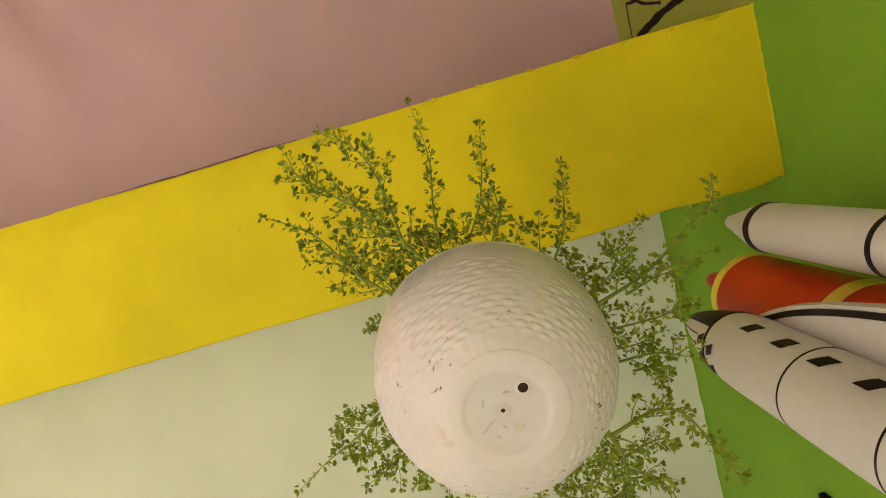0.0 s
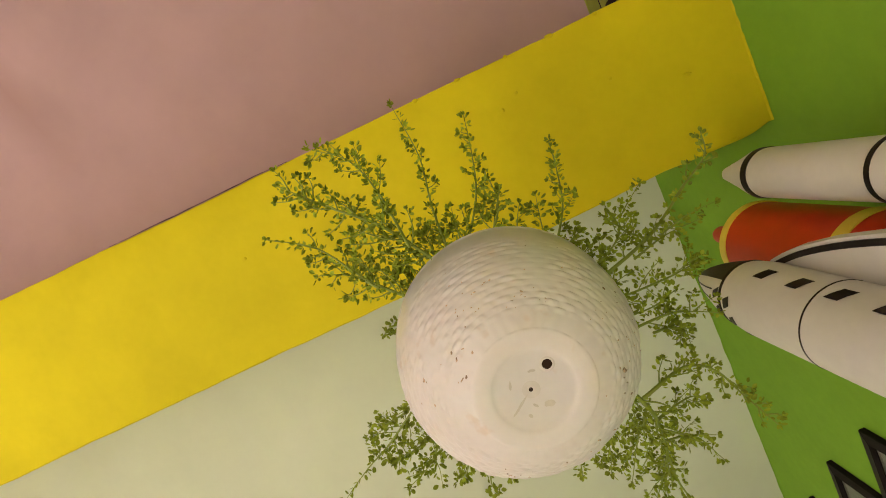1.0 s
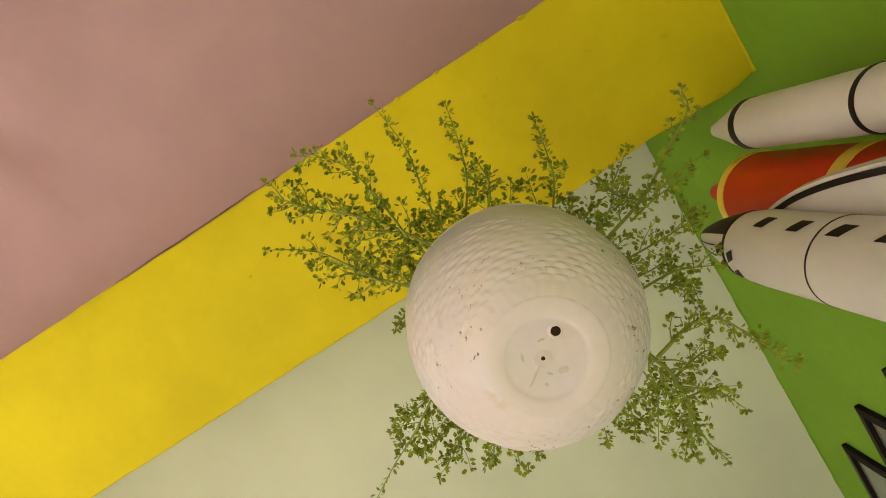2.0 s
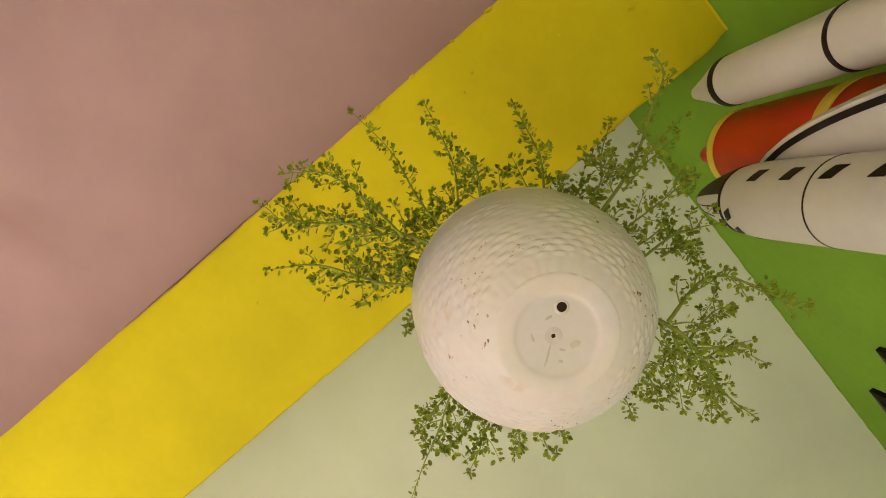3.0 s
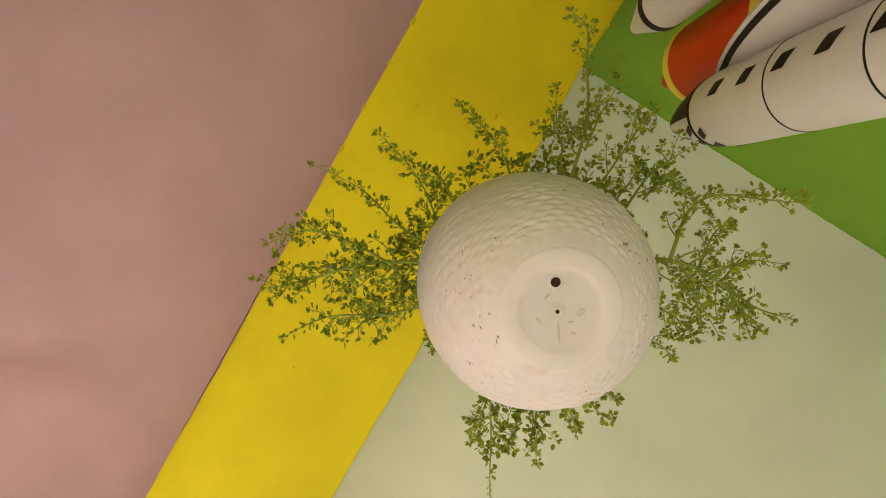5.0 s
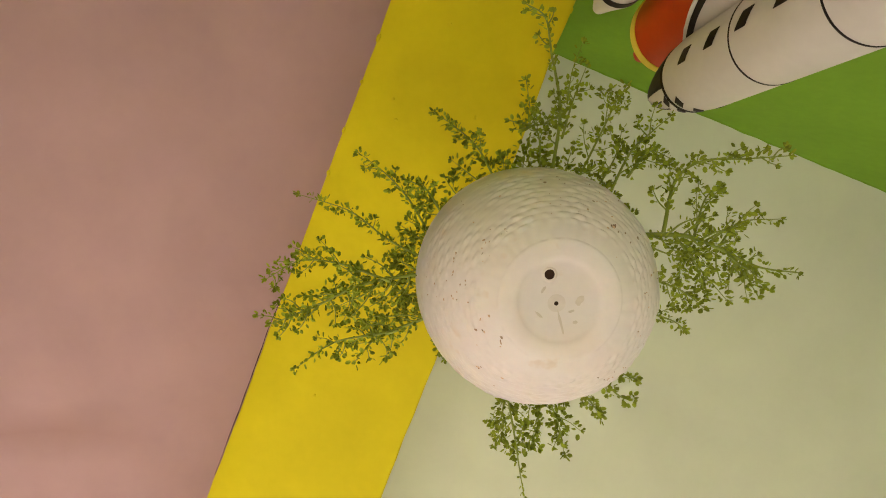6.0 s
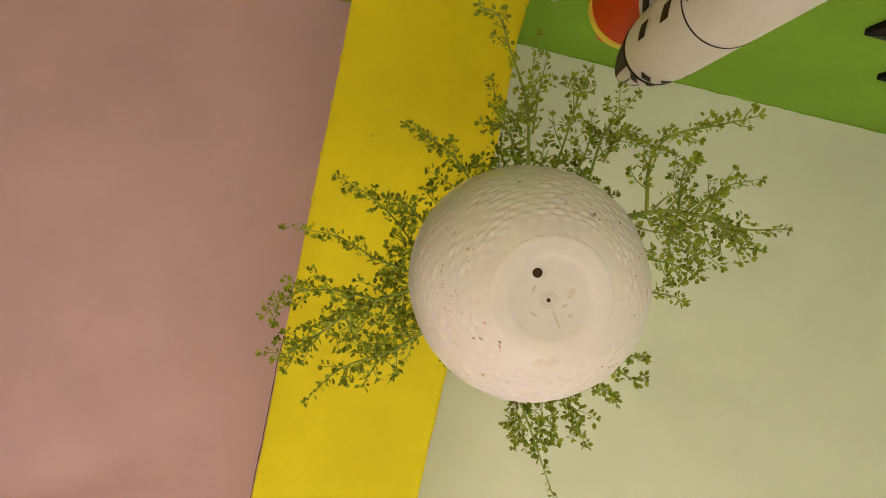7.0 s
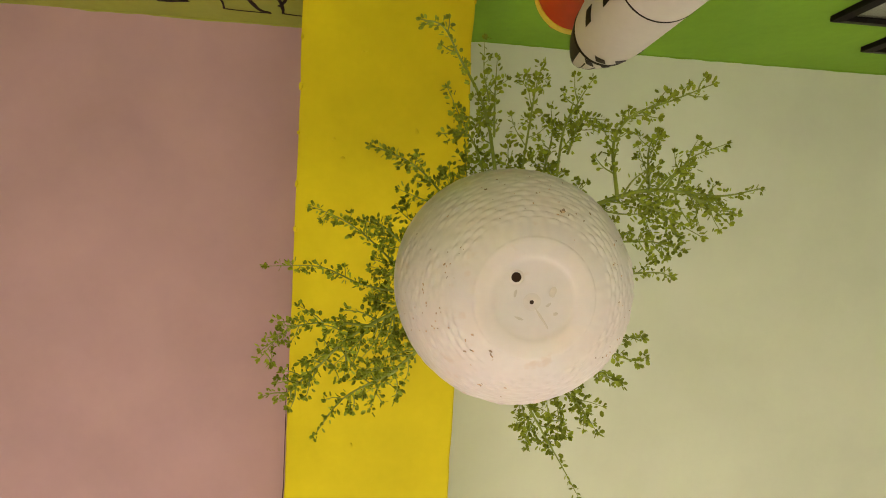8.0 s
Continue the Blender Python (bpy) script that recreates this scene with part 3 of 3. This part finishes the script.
branch([(-0.245, -0.107, 0.44), (-0.267, -0.144, 0.5), (-0.286, -0.194, 0.54)], twigs=9, reach=0.034)
branch([(-0.128, -0.088, 0.5), (-0.138, -0.120, 0.545), (-0.155, -0.143, 0.59)], twigs=2, reach=0.014, gap=0.006)

# short sprigs along the lip, thick towards the wall and thin towards the room
for k, a in enumerate((-42, -36, -30, -24, -18, -12, -8, -2, 4, 14, 30, 44, 56, 66, 78, 90, 103, 115, 126, 138, 150, 163, 180)):
    a = radians(a + leaf_rng.uniform(-3, 3))
    out, turn = Vector((math.cos(a), math.sin(a), 0)), leaf_rng.uniform(-0.6, 0.6)
    side = Vector((-math.sin(a), math.cos(a), 0)) * turn
    mid = Vector((PX, PY, 0.497)) + out * 0.112
    far = leaf_rng.uniform(0.034, 0.056)
    tip = mid + (out + side).normalized() * far + Vector((0, 0, leaf_rng.uniform(0.02, 0.06)))
    branch([mid, mid.lerp(tip, 0.5) + Vector((0, 0, 0.006)), tip], thick=0.001, twigs=leaf_rng.choice((2, 3, 4)), reach=0.026)

# ---- the shuttle model on the wall ----
shuttle = tagged(new("space_shuttle_model"), "large painted space shuttle model with orange-red tank mounted on green wall", "model")
shuttle.location = (0, 0, EYE)
OX, OY, OR = -0.374, 0.377, 0.0575  # orbiter
TX, TY, TR = -0.368, 0.512, 0.0755  # tank
BX, BY, BR = -0.2275, 0.510, 0.0415  # booster


def at(bm, x, y):
    bmesh.ops.translate(bm, verts=bm.verts, vec=(x, y, 0))
    return bm


def band(r, z0, z1, x, y, proud=0.0012, steps=64):
    return at(lathe([(r - 0.002, z0), (r + proud, z0), (r + proud, z1), (r - 0.002, z1), (r - 0.002, z0)], steps), x, y)


def patch(r, x, y, a0, a1, z0, z1, proud=0.0008, skew=0.0, squeeze=None, n=8, shear=0.0):
    """A thin curved plate on a round body; angles in degrees from -y towards +x."""
    bm = bmesh.new()
    rows = []
    for j in range(n + 1):
        z = z0 + (z1 - z0) * j / n
        rr = squeeze(z) if squeeze else r
        row = []
        for k in range(n + 1):
            a = radians(a0 + (a1 - a0) * k / n + skew * (j / n - 0.5))
            row.append(bm.verts.new((x + (rr + proud) * math.sin(a), y - (rr + proud) * math.cos(a), z + shear * (k / n - 0.5))))
        rows.append(row)
    for p, q in zip(rows, rows[1:]):
        for k in range(n):
            bm.faces.new((p[k], p[k + 1], q[k + 1], q[k]))
    bmesh.ops.recalc_face_normals(bm, faces=bm.faces)
    bmesh.ops.solidify(bm, geom=bm.faces[:], thickness=0.0006)
    return bm


NOSE0, NOSE1 = 0.668, 0.862


def nose_r(z):
    k = max(0.0, min(1.0, (z - NOSE0) / (NOSE1 - NOSE0)))
    return OR * max(0.0, 1 - k**1.6) ** 0.8


orbiter = part("orbiter", at(lathe([(0, -0.35), (OR, -0.35), (OR, 0.0), (OR, 0.3), (OR, NOSE0)] + [(nose_r(NOSE0 + (NOSE1 - NOSE0) * k / 24), NOSE0 + (NOSE1 - NOSE0) * k / 24) for k in range(1, 25)], 72), OX, OY), M_WHITE, shuttle, "white rounded orbiter body", smooth=True)
part("nose_ring", band(nose_r(0.713), 0.7095, 0.7150, OX, OY, 0.0012), M_BLACK, orbiter)
for z in (0.542, 0.410, 0.28):
    part("seam_line", band(OR, z, z + 0.0022, OX, OY, 0.0006), M_BLACK, orbiter)
for k in range(8):
    z = 0.641 - 0.0625 * k
    part("black_tile", patch(OR, OX, OY, 68, 87, z - 0.0094, z + 0.0094, shear=-0.011), M_BLACK, orbiter)
part("nose_cap", patch(OR, OX, OY, 50, 150, 0.715, 0.838, squeeze=nose_r, n=14), M_BLACK, orbiter, "black painted nose cap")
for a, z in ((17, 0.692), (-14, 0.688), (-46, 0.682)):
    part("cockpit_window", patch(OR, OX, OY, a - 8, a + 8, z - 0.008, z + 0.008, skew=-8, squeeze=nose_r), M_BLACK, orbiter)
for a0, a1, z0, z1 in ((17, 32, 0.718, 0.736), (-14, 1, 0.718, 0.733), (-1, 2, 0.745, 0.835), (22, 25, 0.742, 0.830)):
    part("windscreen", patch(OR, OX, OY, a0, a1, z0, z1, skew=-10, squeeze=nose_r, n=8), M_BLACK, orbiter)
part("nose_tip", at(lathe([(nose_r(0.842) + 0.0008, 0.842), (nose_r(0.851) + 0.0008, 0.851), (nose_r(0.858) + 0.0008, 0.858), (0, 0.8635)], 24), OX, OY), M_BLACK, orbiter, smooth=True)


def wing(sign):
    """A thin delta wing: its outline from the shoulder down to the tip and back along the body."""
    out = [(0.030, 0.715), (0.045, 0.700), (0.060, 0.672), (0.078, 0.630), (0.097, 0.570), (0.113, 0.500), (0.124, 0.430), (0.134, 0.340), (0.150, 0.200), (0.200, 0.0), (0.235, -0.10), (0.235, -0.22), (0.03, -0.25)]
    bm = bmesh.new()
    faces = []
    for y in (0.413, 0.427):
        faces.append(bm.faces.new([bm.verts.new((OX + sign * x, y, z)) for x, z in out]))
    n = len(out)
    a, b = faces[0].verts[:], faces[1].verts[:]
    for k in range(n):
        bm.faces.new((a[k], a[(k + 1) % n], b[(k + 1) % n], b[k]))
    bmesh.ops.recalc_face_normals(bm, faces=bm.faces)
    edge = ribbon([(OX + sign * (x - 0.009), 0.4118, z - 0.004) for x, z in out[:11]], lambda p: 0.0042, 0.0022)
    return bm, edge


for sign in (1, -1):
    plate, edge = wing(sign)
    w = part("wing", plate, M_WHITE, orbiter, "white wing with a black edge line")
    part("edge_line", edge, M_BLACK, w)

tank = part("external_tank", at(lathe([(0, -0.45), (TR, -0.42), (TR, 0.2), (TR, 0.872), (TR * 0.96, 0.886), (TR * 0.70, 0.915), (TR * 0.40, 0.938), (0.022, 0.948), (0.0, 0.949)], 72), TX, TY), M_RED, shuttle, "orange-red external tank with yellow bands", smooth=True)
part("tank_band", band(TR, 0.862, 0.879, TX, TY, 0.0018), M_BAND, tank)
part("tank_band", band(TR, 0.617, 0.640, TX, TY, 0.0018), M_BAND, tank)
part("tank_panel", patch(TR, TX, TY, -40, 72, 0.34, 0.612, skew=-30, n=12), M_ORANGE, tank, "amber yellow painted panel")
part("tank_tip", at(lathe([(0.021, 0.940), (0.018, 1.000), (0.012, 1.012), (0, 1.015)], 24), TX, TY), M_RED, tank, smooth=True)

for sign in (1, -1):
    bx = -0.374 + sign * (BX + 0.374)
    booster = part("booster", at(lathe([(0, -0.5), (BR, -0.5), (BR, 0.1), (BR, 0.790), (BR * 0.97, 0.803), (BR * 0.66, 0.842), (BR * 0.36, 0.884), (BR * 0.30, 0.893), (BR * 0.16, 0.900), (0, 0.902)], 56), bx, BY), M_WHITE, shuttle, "white solid rocket booster", smooth=True)
    for z, wide in ((0.780, 0.014), (0.5555, 0.007), (0.31, 0.007), (0.06, 0.007)):
        part("booster_ring", band(BR, z, z + wide, bx, BY, 0.001), M_BLACK, booster)
for z in (-0.2, 0.25):
    part("wall_bracket", boxed((TX - 0.03, TY + TR - 0.012, z), (TX + 0.03, WALL + 0.004, z + 0.04), 0.003), M_STEEL, shuttle)

# ---- pictures on the wall ----


def picture(width, height):
    """A black picture frame with a mitred moulding, a glazed grey print and a backing; origin at the upper corner nearest the beam."""
    pic = tagged(new("picture_frame"), "black framed picture with glossy glass on the green wall", "picture", "pictures hung in rising steps")
    m, d = 0.026, 0.022
    corners = [(0, 0), (-width, 0), (-width, -height), (0, -height)]
    inner = [(-m, -m), (-width + m, -m), (-width + m, -height + m), (-m, -height + m)]
    for k in range(4):
        bm = bmesh.new()
        q = [corners[k], corners[(k + 1) % 4], inner[(k + 1) % 4], inner[k]]
        back = [bm.verts.new((x, 0.0, z)) for x, z in q]
        depth = (d * 0.75, d * 0.75, d, d)
        front = [bm.verts.new((x, -e, z)) for (x, z), e in zip(q, depth)]
        bm.faces.new(back)
        bm.faces.new(front[::-1])
        for j in range(4):
            bm.faces.new((back[j], front[j], front[(j + 1) % 4], back[(j + 1) % 4]))
        bmesh.ops.recalc_face_normals(bm, faces=bm.faces)
        bmesh.ops.bevel(bm, geom=[e for e in bm.edges], offset=0.0015, segments=1, affect="EDGES")
        part("frame_bar", bm, M_FRAME, pic)
    part("print", boxed((-width + m, -0.006, -height + m), (-m, -0.001, -m)), M_PRINT, pic, "faded grey print")
    part("glass", boxed((-width + m, -0.0115, -height + m), (-m, -0.0095, -m)), M_GLASS, pic)
    return pic


first = picture(0.245, 0.33)
first.location = (-0.968, WALL, EYE + 1.047)
for x, z in ((-1.182, 1.225), (-1.438, 1.395)):
    copy_thing(first, pose(x, WALL, EYE + z))

# ---- line drawing on the olive wall ----
drawing = tagged(new("wall_drawing"), "black brush line drawing painted on the pale green wall", "drawing")
drawing.location = (0, WALL, EYE)


def stroke(points, wide):
    return ribbon([(x, 0, z) for x, z in points], lambda p: wide * (0.75 + 0.35 * noise.noise((p.x * 30, p.z * 30, 2))), 0.003)


for pts, wide in (
    ([(0.522, 1.502), (0.46, 1.507), (0.382, 1.508)], 0.0028),
    ([(0.349, 1.503), (0.30, 1.509), (0.21, 1.512)], 0.0028),
    ([(0.522, 1.502), (0.509, 1.445), (0.52, 1.38), (0.515, 1.30)], 0.0045),
    ([(0.385, 1.506), (0.412, 1.490), (0.423, 1.429), (0.44, 1.33)], 0.0085),
    ([(0.345, 1.500), (0.338, 1.470), (0.333, 1.412), (0.35, 1.32)], 0.0065),
    ([(0.345, 1.455), (0.334, 1.442), (0.31, 1.40), (0.28, 1.312)], 0.0055),
    ([(0.240, 1.478), (0.2475, 1.39), (0.2555, 1.31), (0.256, 1.197), (0.25, 1.05)], 0.0125),
    ([(0.711, 1.482), (0.66, 1.479), (0.613, 1.467)], 0.007),
):
    part("brush_line", stroke(pts, wide), M_INK, drawing)
